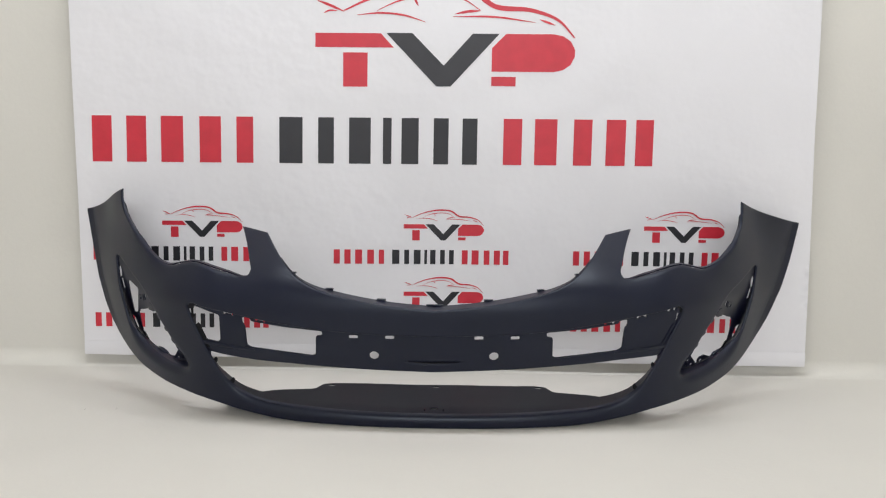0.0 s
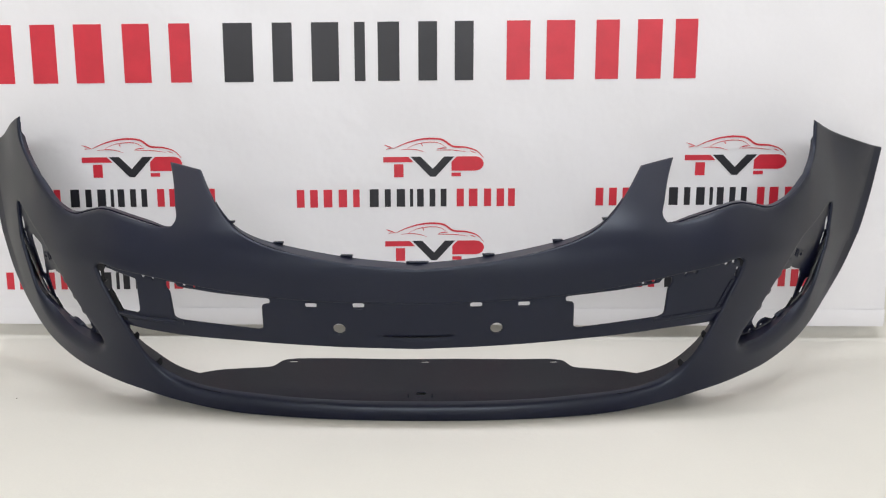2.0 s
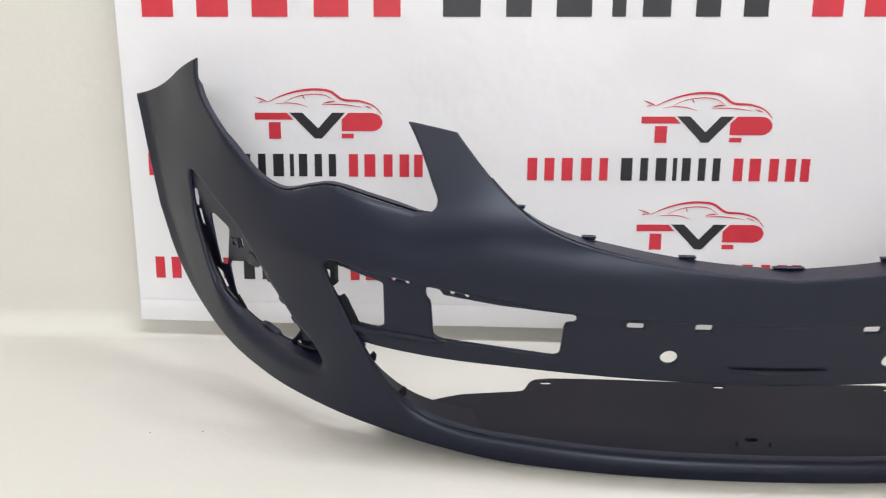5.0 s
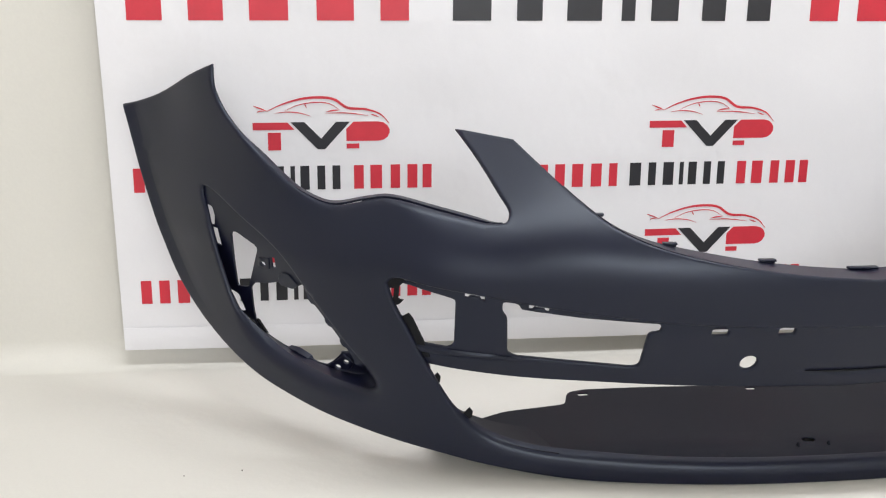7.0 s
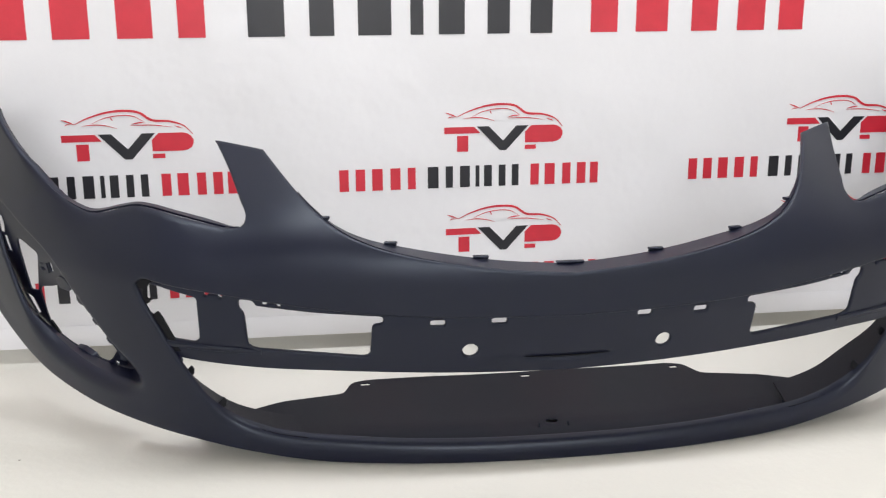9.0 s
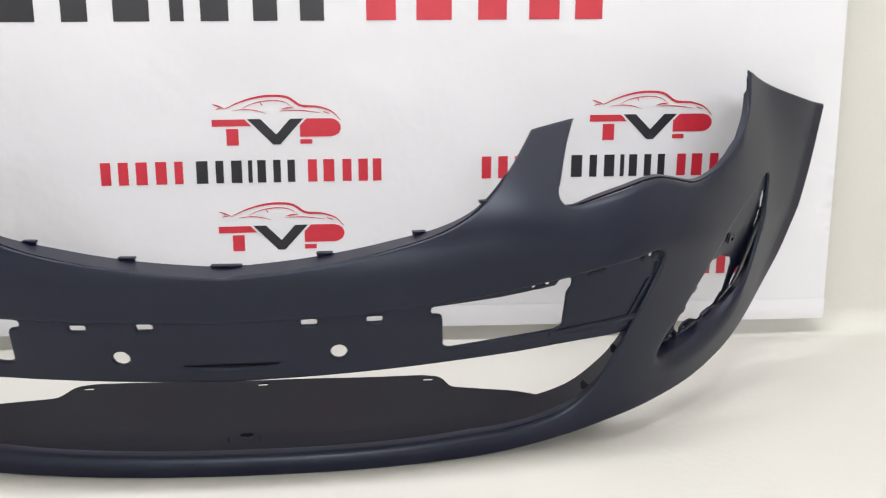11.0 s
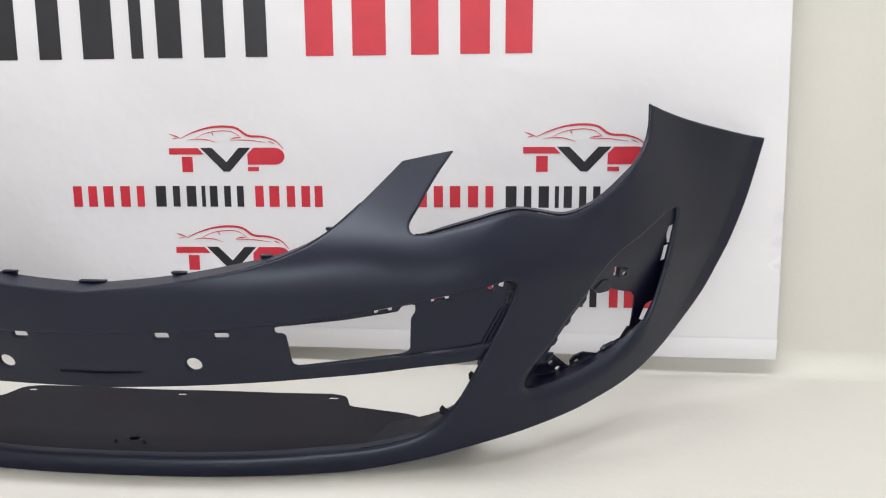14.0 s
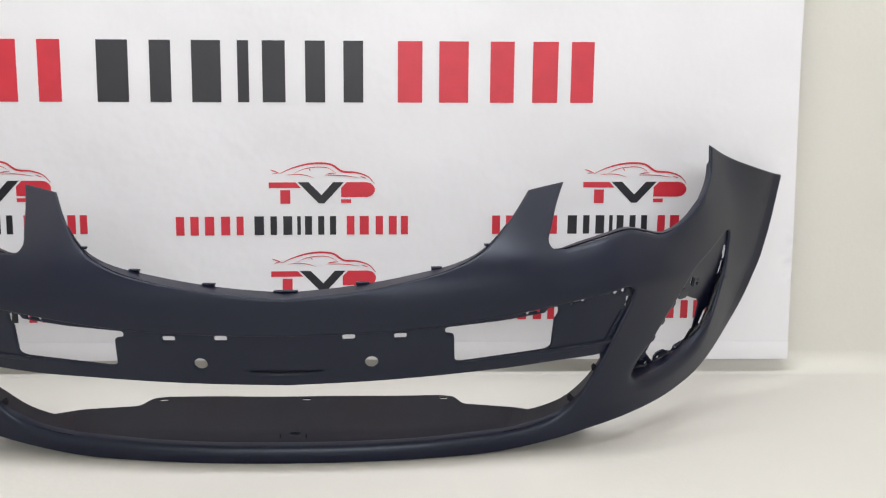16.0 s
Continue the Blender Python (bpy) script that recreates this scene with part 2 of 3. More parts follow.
pocket = part("hem", hem(), VINYL, banner, "stitched rod pocket along the lower edge")
bm = bmesh.new()
bmesh.ops.create_cone(bm, cap_ends=True, segments=12, radius1=0.0025, radius2=0.0025, depth=1.74, matrix=pose(0.015, BANNER_Y + 0.0095, 0.045, 0, 90, 0))
part("rod", bm, VINYL, pocket, "thin rod inside the hem")
for side in (-1, 1):
    bm = bmesh.new()
    bmesh.ops.create_cone(bm, cap_ends=True, segments=16, radius1=0.008, radius2=0.008, depth=0.09, matrix=pose(0.8 * side, WALL_Y - 0.04, B_TOP - 0.03, 90, 0, 0))
    part("hook", bm, BLACK, banner, "small wall hook")


def printed(loop, place, mat, name="printed_shape"):
    part(name, sheet(evenly(np.array(loop), 0.02 if len(loop) < 30 else 0.5, True), [], place, 0.0003, 0.06), mat, banner, smooth=False)


def ribbon(points, width):
    """The outline of a tapered stroke along a smooth line."""
    line = spline(points, 6)
    t = np.gradient(line, axis=0)
    t /= np.linalg.norm(t, axis=1)[:, None]
    s = np.linspace(0, 1, len(line))
    w = width * (0.25 + 0.75 * np.minimum(1, 3.0 * np.minimum(s, 1 - s)))
    nrm = np.stack([-t[:, 1], t[:, 0]], 1) * w[:, None] / 2
    return np.vstack([line + nrm, (line - nrm)[::-1]])


# The mark's pieces and the row of blocks below it, at the size of the large print.
BAR = [(-0.305, 0.820), (-0.150, 0.820), (-0.119, 0.787), (-0.305, 0.787)]
STEM = [(-0.239, 0.775), (-0.181, 0.775), (-0.181, 0.695), (-0.239, 0.695)]
CHEVRON = [(-0.137, 0.821), (-0.075, 0.821), (0.000, 0.746), (0.068, 0.821), (0.131, 0.821), (0.017, 0.697), (-0.017, 0.697)]
SLAB = [(0.147, 0.821), (0.114, 0.788), (0.114, 0.733), (0.262, 0.733), (0.284, 0.738), (0.301, 0.750), (0.311, 0.769), (0.311, 0.785), (0.301, 0.804), (0.284, 0.816), (0.262, 0.821)]
FOOT = [(0.114, 0.721), (0.172, 0.721), (0.172, 0.699), (0.114, 0.699)]
OUTLINE = [
    ([(-0.237, 0.872), (-0.180, 0.898), (-0.095, 0.923), (-0.010, 0.931), (0.060, 0.922), (0.120, 0.884), (0.205, 0.876), (0.270, 0.853), (0.309, 0.813)], 0.0115),
    ([(-0.300, 0.895), (-0.270, 0.884), (-0.237, 0.870)], 0.006),
    ([(-0.285, 0.866), (-0.272, 0.872), (-0.252, 0.871)], 0.004),
    ([(-0.206, 0.862), (-0.150, 0.867), (-0.095, 0.862), (-0.045, 0.847)], 0.0045),
    ([(-0.160, 0.872), (-0.105, 0.896), (-0.020, 0.909), (0.040, 0.902), (0.085, 0.875)], 0.0045),
    ([(0.085, 0.874), (0.055, 0.872), (0.025, 0.866)], 0.006),
    ([(-0.072, 0.903), (-0.062, 0.884)], 0.005),
    ([(0.020, 0.860), (0.120, 0.860), (0.215, 0.848)], 0.0045),
    ([(0.225, 0.855), (0.262, 0.842)], 0.005),
]


def word_bars():
    """The row under the mark: one plain upright bar for each character, in its colour."""
    z0, z1 = 0.512, 0.622
    spans = ((152, 205), (213, 266), (273, 333), (342, 400), (410, 455), (483, 545), (555, 597), (607, 665), (677, 692), (702, 748), (760, 800), (811, 851), (882, 932), (936, 996), (1007, 1056), (1064, 1116), (1117, 1164))
    bars = []
    for k, (a, b) in enumerate(spans):
        c, w = -0.853 + ((a + b) / 2 - 152) * 0.001353, max(0.66 * (b - a), 15) * 0.001353
        bars.append(([(c - w / 2, z0), (c + w / 2, z0), (c + w / 2, z1), (c - w / 2, z1)], BLACK if 5 <= k < 12 else RED))
    return bars


WORDS = word_bars()


def print_mark(dx, dz, size):
    """One print: the mark and its row of blocks, shrunk by size about the mark's foot and shifted."""
    def place(u, v):
        x = u * size + dx
        z = (v - 0.697) * size + dz
        x, y, z = banner_place(x, z + 0.0085 * x)
        return (x, y - 0.0006, z)

    for loop, mat, name in ((BAR, RED, "printed_bar"), (STEM, RED, "printed_block"), (CHEVRON, BLACK, "printed_chevron"), (SLAB, RED, "printed_slab"), (FOOT, RED, "printed_block")):
        printed(loop, place, mat, name)
    for line, width in OUTLINE:
        printed(ribbon(line, width), place, RED, "printed_line")
    for loop, mat in WORDS:
        printed(loop, place, mat, "printed_bar")


print_mark(0.0, 0.697, 1.0)
for col, row in ((-0.580, 0.3315), (0.006, 0.3275), (0.5895, 0.3275), (-0.580, 0.1660), (0.008, 0.1615), (0.5885, 0.1635)):
    print_mark(col, row, 0.3165)

# ---- the bumper: its surface ----
CX = -0.008
PLAN = ((0.0, 1.738), (0.1, 1.740), (0.2, 1.749), (0.3, 1.766), (0.38, 1.783), (0.45, 1.803), (0.5, 1.829), (0.57, 1.880), (0.64, 1.950), (0.71, 2.030), (0.78, 2.118), (0.85, 2.203), (0.92, 2.285))


def plan(x):
    """How far back the front stands at a distance x from the middle: a smooth line through PLAN."""
    k = min(max(sum(1 for a, _ in PLAN if a <= x) - 1, 0), len(PLAN) - 2)

    def slope(i):
        i0, i1 = max(i - 1, 0), min(i + 1, len(PLAN) - 1)
        return (PLAN[i1][1] - PLAN[i0][1]) / (PLAN[i1][0] - PLAN[i0][0]) if i else 0.0

    (x0, y0), (x1, y1) = PLAN[k], PLAN[k + 1]
    h, s = x1 - x0, (x - x0) / (x1 - x0)
    return (1 + 2 * s) * (1 - s) ** 2 * y0 + s * (1 - s) ** 2 * h * slope(k) + s * s * (3 - 2 * s) * y1 + s * s * (s - 1) * h * slope(k + 1)


def skin_y(x, z):
    x = abs(x)
    d = max(0.0, z - 0.25)
    # the bend above the front: sharp in the middle, higher and softer at the foot of the horns
    h = smoothstep(0.16, 0.37, x)
    soft = 0.012 + 0.003 * h
    centre = 0.274 + 0.019 * h - 0.018 * smoothstep(0.29, 0.43, x)
    fold = (1.0 + 0.42 * h) * soft * math.log1p(math.exp(min((z - centre) / soft, 40)))
    side_start = 0.355 + 0.055 * smoothstep(0.30, 0.35, z)
    w = 1 - smoothstep(side_start, side_start + 0.13, x)
    # hollow under the headlamp: the slope grows towards the edge
    q = smoothstep(0.36, 0.44, x) * (1 - smoothstep(0.54, 0.62, x))
    grow = 1 - q + q * 1.6 * min(d / 0.07, 1.0) ** 0.6
    up = w * fold + (1 - w) * d * grow * (0.30 - 0.13 * smoothstep(0.56, 0.66, x) - 0.17 * smoothstep(0.72, 0.86, x))
    return plan(x) + up + (0.178 + 0.012 * smoothstep(0.1, 0.4, x)) * max(0.0, 0.24 - z)


def settle(x, y, z):
    """The slack part as it stands on the floor: a little twisted, one wing further out."""
    a = abs(x)
    lift = 0.0105 * x * smoothstep(0.04, 0.2, z) * (1 - smoothstep(0.55, 0.72, a))
    drift = 0.013 * smoothstep(0.72, 0.85, a) - 0.012 * smoothstep(0.33, 0.44, z) * smoothstep(0.58, 0.66, a) * (1 - smoothstep(0.70, 0.80, a))
    return (x + CX + drift, y, z + lift - 0.007 * smoothstep(0.62, 0.69, x) * smoothstep(0.32, 0.43, z))


def skin(x, z):
    return settle(x, skin_y(x, z), z)


def plate_y(x, z):
    return max(1.7465 + 0.4 * (0.207 - z) + 0.88 * (plan(abs(x)) - 1.738), skin_y(x, z) + 0.005)


def plate(x, z):
    return settle(x, plate_y(x, z), z)


def both(half):
    """A closed outline from its right half, which runs from the middle to the middle."""
    half = np.asarray(half)
    left = half[::-1] * (-1, 1)
    keep = np.vstack([half, left])
    return np.array([q for i, q in enumerate(keep) if np.linalg.norm(q - keep[i - 1]) > 1e-4])


TOP = spline([(0, 0.2480), (0.09, 0.2562), (0.18, 0.2708), (0.235, 0.2858), (0.27, 0.3025), (0.297, 0.3235), (0.325, 0.3505), (0.353, 0.3800)])
HORN = np.array([(0.353, 0.3800), (0.414, 0.3890)])
LAMP = spline([(0.414, 0.3890), (0.396, 0.3605), (0.380, 0.329), (0.3725, 0.313), (0.376, 0.3045), (0.385, 0.302), (0.411, 0.3068), (0.450, 0.3160), (0.485, 0.3240), (0.502, 0.3253), (0.522, 0.3214), (0.560, 0.3136), (0.592, 0.323), (0.628, 0.345), (0.662, 0.378), (0.680, 0.405), (0.687, 0.428), (0.688, 0.454)], 6)
TIP = spline([(0.688, 0.454), (0.715, 0.442), (0.757, 0.424), (0.804, 0.407), (0.8505, 0.3935)], 4)
REAR = spline([(0.8505, 0.3935), (0.8205, 0.294), (0.781, 0.208), (0.752, 0.155), (0.710, 0.106), (0.660, 0.073), (0.600, 0.055), (0.522, 0.041), (0.450, 0.030), (0.390, 0.017), (0.300, 0.004), (0.200, 0.0015), (0.0, 0.0)])
OPEN_SIDE = spline([(0.5025, 0.2360), (0.4965, 0.217), (0.477, 0.178), (0.453, 0.131), (0.424, 0.084), (0.394, 0.056), (0.345, 0.039), (0.240, 0.0305), (0.120, 0.0270), (0.0, 0.0260)])
OPEN_TOP = spline([(0.0, 0.194), (0.145, 0.1985), (0.235, 0.2045), (0.325, 0.216), (0.410, 0.2299), (0.460, 0.2377), (0.482, 0.2425), (0.4915, 0.2438), (0.4985, 0.2415), (0.5025, 0.2360)])
FOG = spline([(0.718, 0.304), (0.667, 0.277), (0.622, 0.249), (0.588, 0.208), (0.554, 0.165), (0.525, 0.119), (0.5175, 0.099), (0.528, 0.0905), (0.560, 0.0905), (0.602, 0.098), (0.645, 0.1165), (0.678, 0.150), (0.6975, 0.203), (0.7115, 0.262)], 6, True)

bumper = new("front_bumper")
tagged(bumper, "dark grey primed plastic car front bumper cover standing on the floor", "car bumper")

half = np.vstack([TOP, HORN[1:], LAMP[1:], TIP[1:], REAR[1:]])
outer = evenly(thin(both(half), 0.002), 0.005, True)
opening = evenly(thin(both(np.vstack([OPEN_TOP, OPEN_SIDE[1:]])), 0.002), 0.006, True)
fog_r = evenly(thin(FOG, 0.002), 0.008, True)


def roll(x, z):
    """How widely the skin turns into the lamp recess: broad round its foot, tight above."""
    return 0.015 * (1 - smoothstep(0.112, 0.165, z)) + 0.0005


def quarter(d, r):
    return r - np.sqrt(np.maximum(r * r - (r - np.minimum(d, r)) ** 2, 0))


rear_line_wing = REAR[:40]
lamp_foot = LAMP[33:-18]


def off_line(p, line):
    best = np.full(len(p), 9.0)
    for a, b in zip(line[:-1], line[1:]):
        ab = b - a
        s = np.clip(((p - a) @ ab) / (ab @ ab), 0, 1)
        best = np.minimum(best, np.linalg.norm(p - a - s[:, None] * ab, axis=1))
    return best


def shell_relief(pts):
    """The soft roll round the lamp recesses and the flared facet along the rear edge of each wing."""
    p = np.abs(pts)
    p[:, 1] = pts[:, 1]
    d = gap(p, [fog_r])
    r = np.array([roll(x, z) for x, z in p])
    out = quarter(d, r) * 0.8
    r = np.array([0.0005 + 0.0135 * (1 - smoothstep(0.045, 0.10, z)) for x, z in p])
    out += quarter(gap(p, [opening]), r) * 0.8
    r = np.array([0.0003 + (0.0060 + 0.0035 * smoothstep(0.46, 0.50, x)) * (1 - smoothstep(0.35, 0.38, z)) for x, z in p])
    out += quarter(off_line(p, lamp_foot), r) * 0.7
    best = off_line(p, rear_line_wing)
    fade = np.array([smoothstep(0.10, 0.20, z) for z in p[:, 1]])
    return out - 0.42 * np.maximum(0.015 - best, 0) * fade


def drawn(loop, d):
    t = np.gradient(loop, axis=0)
    t /= np.maximum(np.linalg.norm(t, axis=1), 1e-9)[:, None]
    return loop + d * np.stack([-t[:, 1], t[:, 0]], 1)


carry = []
for d in (0.008, 0.0115, 0.015):
    for q in (drawn(fog_r, d), drawn(fog_r, -d)):
        q = q[~inside(q, fog_r)]
        carry += [q[q[:, 1] < 0.17], q[q[:, 1] < 0.17] * (-1, 1)]
for d in (0.0143, 0.0157):
    for q in (drawn(thin(rear_line_wing, 0.006), d), drawn(thin(rear_line_wing, 0.006), -d)):
        carry += [q, q * (-1, 1)]
for d in (0.005, 0.0085, 0.012, 0.0145):
    for q in (drawn(opening, d), drawn(opening, -d)):
        carry.append(q[~inside(q, opening) & (q[:, 1] < 0.11)])
for d in (0.0018, 0.0035, 0.0053, 0.0073, 0.0095):
    q = evenly(drawn(lamp_foot, -d), 0.005)
    carry += [q, q * (-1, 1)]
carry = [q for q in carry if len(q) > 3]
part("shell", sheet(outer, [opening, fog_r, fog_r * (-1, 1)], skin, 0.003, 0.010, rim=0.0028, relief=shell_relief, extra=carry), PRIMER, bumper, "satin dark grey primed outer skin")


def flange(line, side, depth, inward, back=0.006, ribs=4, taper=2):
    """A return edge: from a line on the skin straight back by depth, drawn towards inward, shallow at its ends."""
    rows = []
    for i, (x, z) in enumerate(line):
        f = max(0.12, smoothstep(-1, taper, min(i, len(line) - 1 - i)))
        y = skin_y(x, z) + back
        rows.append([settle(side * (x + f * inward[0] * k / ribs), y + f * depth * k / ribs, z + f * inward[1] * k / ribs) for k in range(ribs + 1)])
    return strip(rows if side > 0 else rows[::-1], 0.0025)


def grille_depth(x):
    return 0.003 + 0.028 * (1 - smoothstep(0.17, 0.31, abs(x)))


def back_z(x):
    """The height of the folded edge's rear line."""
    return float(np.interp(abs(x), TOP[:, 0], TOP[:, 1])) + 0.0025 * (1 - smoothstep(0.15, 0.3, abs(x)))


line = thin(TOP[:-12], 0.006)
whole = np.vstack([line[::-1] * (-1, 1), line[1:]])
rows = [[settle(x, skin_y(x, z) + 0.0029 + grille_depth(x) * k / 3, z - 0.0004 + (back_z(x) - z + 0.0004) * k / 3) for k in range(4)] for x, z in whole]
grille_edge = part("grille_flange", strip(rows, 0.0014), PRIMER, bumper, "folded mounting edge along the grille cut-out")
side_edge = {}
for side in (1, -1):
    rows = []
    line = thin(LAMP[27:-1], 0.005)
    for k, (x, z) in enumerate(line):
        deep_edge = (0.010 + 0.006 * smoothstep(0.345, 0.37, z) - 0.008 * smoothstep(0.424, 0.428, z)) * smoothstep(-2, 6, k)
        y = skin_y(x, z)
        rows.append([settle(side * (x - 0.12 * q * deep_edge), y + 0.0035 + q * deep_edge, z - 0.0012 + (0.10 * q * deep_edge) * (1 - smoothstep(0.33, 0.38, z))) for q in (0, 0.2, 0.5, 0.8, 1)])
    part("headlamp_flange", strip(rows if side > 0 else rows[::-1], 0.0025), PRIMER, bumper)
    side_edge[side] = part("opening_flange", flange(thin(OPEN_SIDE[10 if side > 0 else 14:-49], 0.003), side, 0.010, (-0.0045 if side > 0 else -0.001, 0.001)), PRIMER, bumper)
part("lip_underside", strip([[settle(x, skin_y(x, z) + 0.005 + 0.03 * k / 3, z + 0.001 + 0.003 * k / 3) for k in range(4)] for x, z in evenly(np.vstack([thin(REAR[-40:], 0.01), thin(REAR[-40:], 0.01)[::-1][1:] * (-1, 1)]), 0.02)], 0.0025), RAW, bumper)


def clip(x, z, width, height, deep, y0, parent):
    """A small moulded tab with a bent-over top, standing on the folded edge."""
    bm = bmesh.new()
    box(bm, (-width / 2, 0, 0), (width / 2, 0.003, height))
    box(bm, (-width / 2 - 0.0006, -0.003, height - 0.0025), (width / 2 + 0.0006, deep, height))
    bmesh.ops.bevel(bm, geom=bm.edges[:], offset=0.0007, segments=1, affect="EDGES")
    ob = part("clip_tab", bm, PRIMER, parent, smooth=False)
    px, py, pz = settle(x, skin_y(x, z) + y0, z)
    turn = math.degrees(math.atan2(plan(abs(x) + 0.02) - plan(max(abs(x) - 0.02, 0)), 0.04)) * (1 if x > 0 else -1)
    ob.matrix_basis = pose(px, py, pz - 0.002, 0, 0, turn)
    return ob


for x, w in ((0.0, 0.032), (0.105, 0.017), (0.208, 0.014), (0.281, 0.009)):
    for side in ((1, -1) if x else (1,)):
        clip(side * x, back_z(x), w, 0.0055 if x < 0.25 else 0.0040, 0.004, 0.002 + grille_depth(x), grille_edge)

# ---- the bumper: number plate panel with its windows ----
LOW_EDGE = {-1: [(0.0, 0.1148), (0.132, 0.1184), (0.273, 0.1245), (0.36, 0.129), (0.42, 0.136), (0.455, 0.142), (0.474, 0.147)], 1: [(0.0, 0.1148), (0.132, 0.1204), (0.26, 0.128), (0.32, 0.132), (0.384, 0.1380), (0.455, 0.1435), (0.474, 0.148)]}
PANEL_END = np.array([(0.487, 0.2490), (0.502, 0.2505), (0.512, 0.2475), (0.5130, 0.240), (0.509, 0.228), (0.495, 0.190)])
panel_half = {side: np.vstack([OPEN_TOP[:-18] + (0, 0.006), PANEL_END, spline(LOW_EDGE[side], 5)[::-1]]) for side in (1, -1)}


def rounded(points, r=0.005):
    """A polygon with its corners rounded by r."""
    p = np.array(points, float)
    out = []
    for i in range(len(p)):
        a, b, c = p[i - 1], p[i], p[(i + 1) % len(p)]
        da, dc = np.linalg.norm(a - b), np.linalg.norm(c - b)
        s, e = b + (a - b) / da * min(r, da * 0.45), b + (c - b) / dc * min(r, dc * 0.45)
        out += [s, 0.25 * s + 0.5 * b + 0.25 * e, e]
    return np.array(out)


WINDOW = [(0.220, 0.2005), (0.237, 0.2015), (0.300, 0.206), (0.364, 0.214), (0.3665, 0.2205), (0.383, 0.2225), (0.383, 0.211), (0.3775, 0.205), (0.375, 0.162), (0.366, 0.1572), (0.242, 0.1455), (0.235, 0.148), (0.233, 0.187), (0.231, 0.191), (0.220, 0.192)]
SIDE_WINDOW = [(0.4312, 0.2225), (0.4357, 0.2245), (0.4553, 0.2298), (0.4823, 0.2368), (0.4955, 0.2390), (0.5030, 0.2310), (0.5000, 0.2160), (0.4945, 0.2060), (0.4865, 0.1971), (0.4791, 0.2014), (0.4645, 0.1689), (0.4374, 0.1658), (0.4312, 0.1710)]


def ring(x, z, rx, rz, n=20):
    return np.array([(x + rx * math.cos(2 * math.pi * k / n), z + rz * math.sin(2 * math.pi * k / n)) for k in range(n)])


holes = []
for side in (1, -1):
    holes.append(rounded(WINDOW, 0.004) * (side, 1))
    holes.append(ring(side * 0.118, 0.1505, 0.0092, 0.0092))
    for x in (0.087, 0.158):
        holes.append(rounded([(x - 0.0085, 0.1865), (x + 0.0085, 0.1865), (x + 0.0088, 0.1945), (x - 0.0088, 0.1945)], 0.002) * (side, 1))
    for x, z in ((0.346, 0.2165), (0.412, 0.2275)):
        holes.append(rounded([(x - 0.0105, z - 0.0040), (x - 0.0070, z - 0.0035), (x - 0.0055, z - 0.0005), (x + 0.0050, z + 0.0010), (x + 0.0065, z - 0.0015), (x + 0.0100, z - 0.0010), (x + 0.0100, z + 0.0038), (x - 0.0105, z + 0.0012)], 0.0006) * (side, 1))
holes.append(rounded(SIDE_WINDOW, 0.003) * (-1, 1))
for x in (0.4735, 0.4840):
    holes.append(rounded([(x - 0.0035, 0.2385 + 0.2 * (x - 0.474)), (x + 0.0035, 0.2398 + 0.2 * (x - 0.474)), (x + 0.0035, 0.2416 + 0.2 * (x - 0.474)), (x - 0.0035, 0.2405 + 0.2 * (x - 0.474))], 0.0005) * (-1, 1))
for q in ([(0.4665, 0.2365), (0.4690, 0.2410), (0.4748, 0.2420), (0.4745, 0.2368), (0.4721, 0.2336), (0.4694, 0.2346)], [(0.4795, 0.2385), (0.4815, 0.2430), (0.4875, 0.2440), (0.4862, 0.2350), (0.4823, 0.2362)], [(0.4893, 0.2290), (0.4960, 0.2278), (0.4934, 0.2205), (0.4930, 0.2120), (0.4875, 0.2146), (0.4894, 0.2210)]):
    holes.append(rounded(q, 0.0006))


def groove_z(x):
    return 0.1355 + 1.0 * x * x


def panel_relief(pts):
    """A shallow groove across the middle of the panel."""
    fade = np.clip(1 - (pts[:, 0] / 0.062) ** 2, 0, 1)
    return 0.0032 * fade * np.exp(-((pts[:, 1] - groove_z(pts[:, 0])) / 0.0030) ** 2)


groove = [np.array([(x, groove_z(x) + o) for x in np.linspace(-0.062, 0.062, 40)]) for o in (-0.006, -0.004, -0.002, 0.0, 0.002, 0.004, 0.006)]
panel_outline = evenly(thin(np.vstack([panel_half[1], panel_half[-1][::-1][1:-1] * (-1, 1)]), 0.002), 0.01, True)
number_panel = part("plate_panel", sheet(panel_outline, [evenly(h, 0.01, True) for h in holes], plate, 0.003, 0.011, rim=0.002, relief=panel_relief, extra=groove), PRIMER, bumper, "number plate panel with two large windows and drilled holes")
for side in (1, -1):
    rows = []
    for i in range(24):
        x = 0.36 + 0.115 * i / 23
        z = 0.1540 + 0.009 * (x - 0.36) / 0.1
        f = smoothstep(0.36, 0.40, x) * 1.35 - 0.35
        rows.append([settle(side * x, plate_y(x, z + h) - o, z + h) for h, o in ((-0.0030, -0.0006), (-0.0012, 0.0009 * f), (0.0008, 0.0010 * f), (0.0026, -0.0006))])
    part("panel_rib", strip(rows if side < 0 else rows[::-1], 0.002), PRIMER, number_panel)
rows = []
for i in range(20):
    x, z = 0.4845 - 0.0260 * i / 19, 0.2090 - 0.0480 * i / 19
    rows.append([settle(x + o, plate_y(x + o, z) - h, z) for o, h in ((-0.0040, -0.0008), (-0.0028, 0.0016), (-0.0004, 0.0018), (0.0008, 0.0), (0.0022, 0.0014), (0.0040, -0.0008))])
part("panel_rib", strip(rows, 0.002), PRIMER, number_panel)
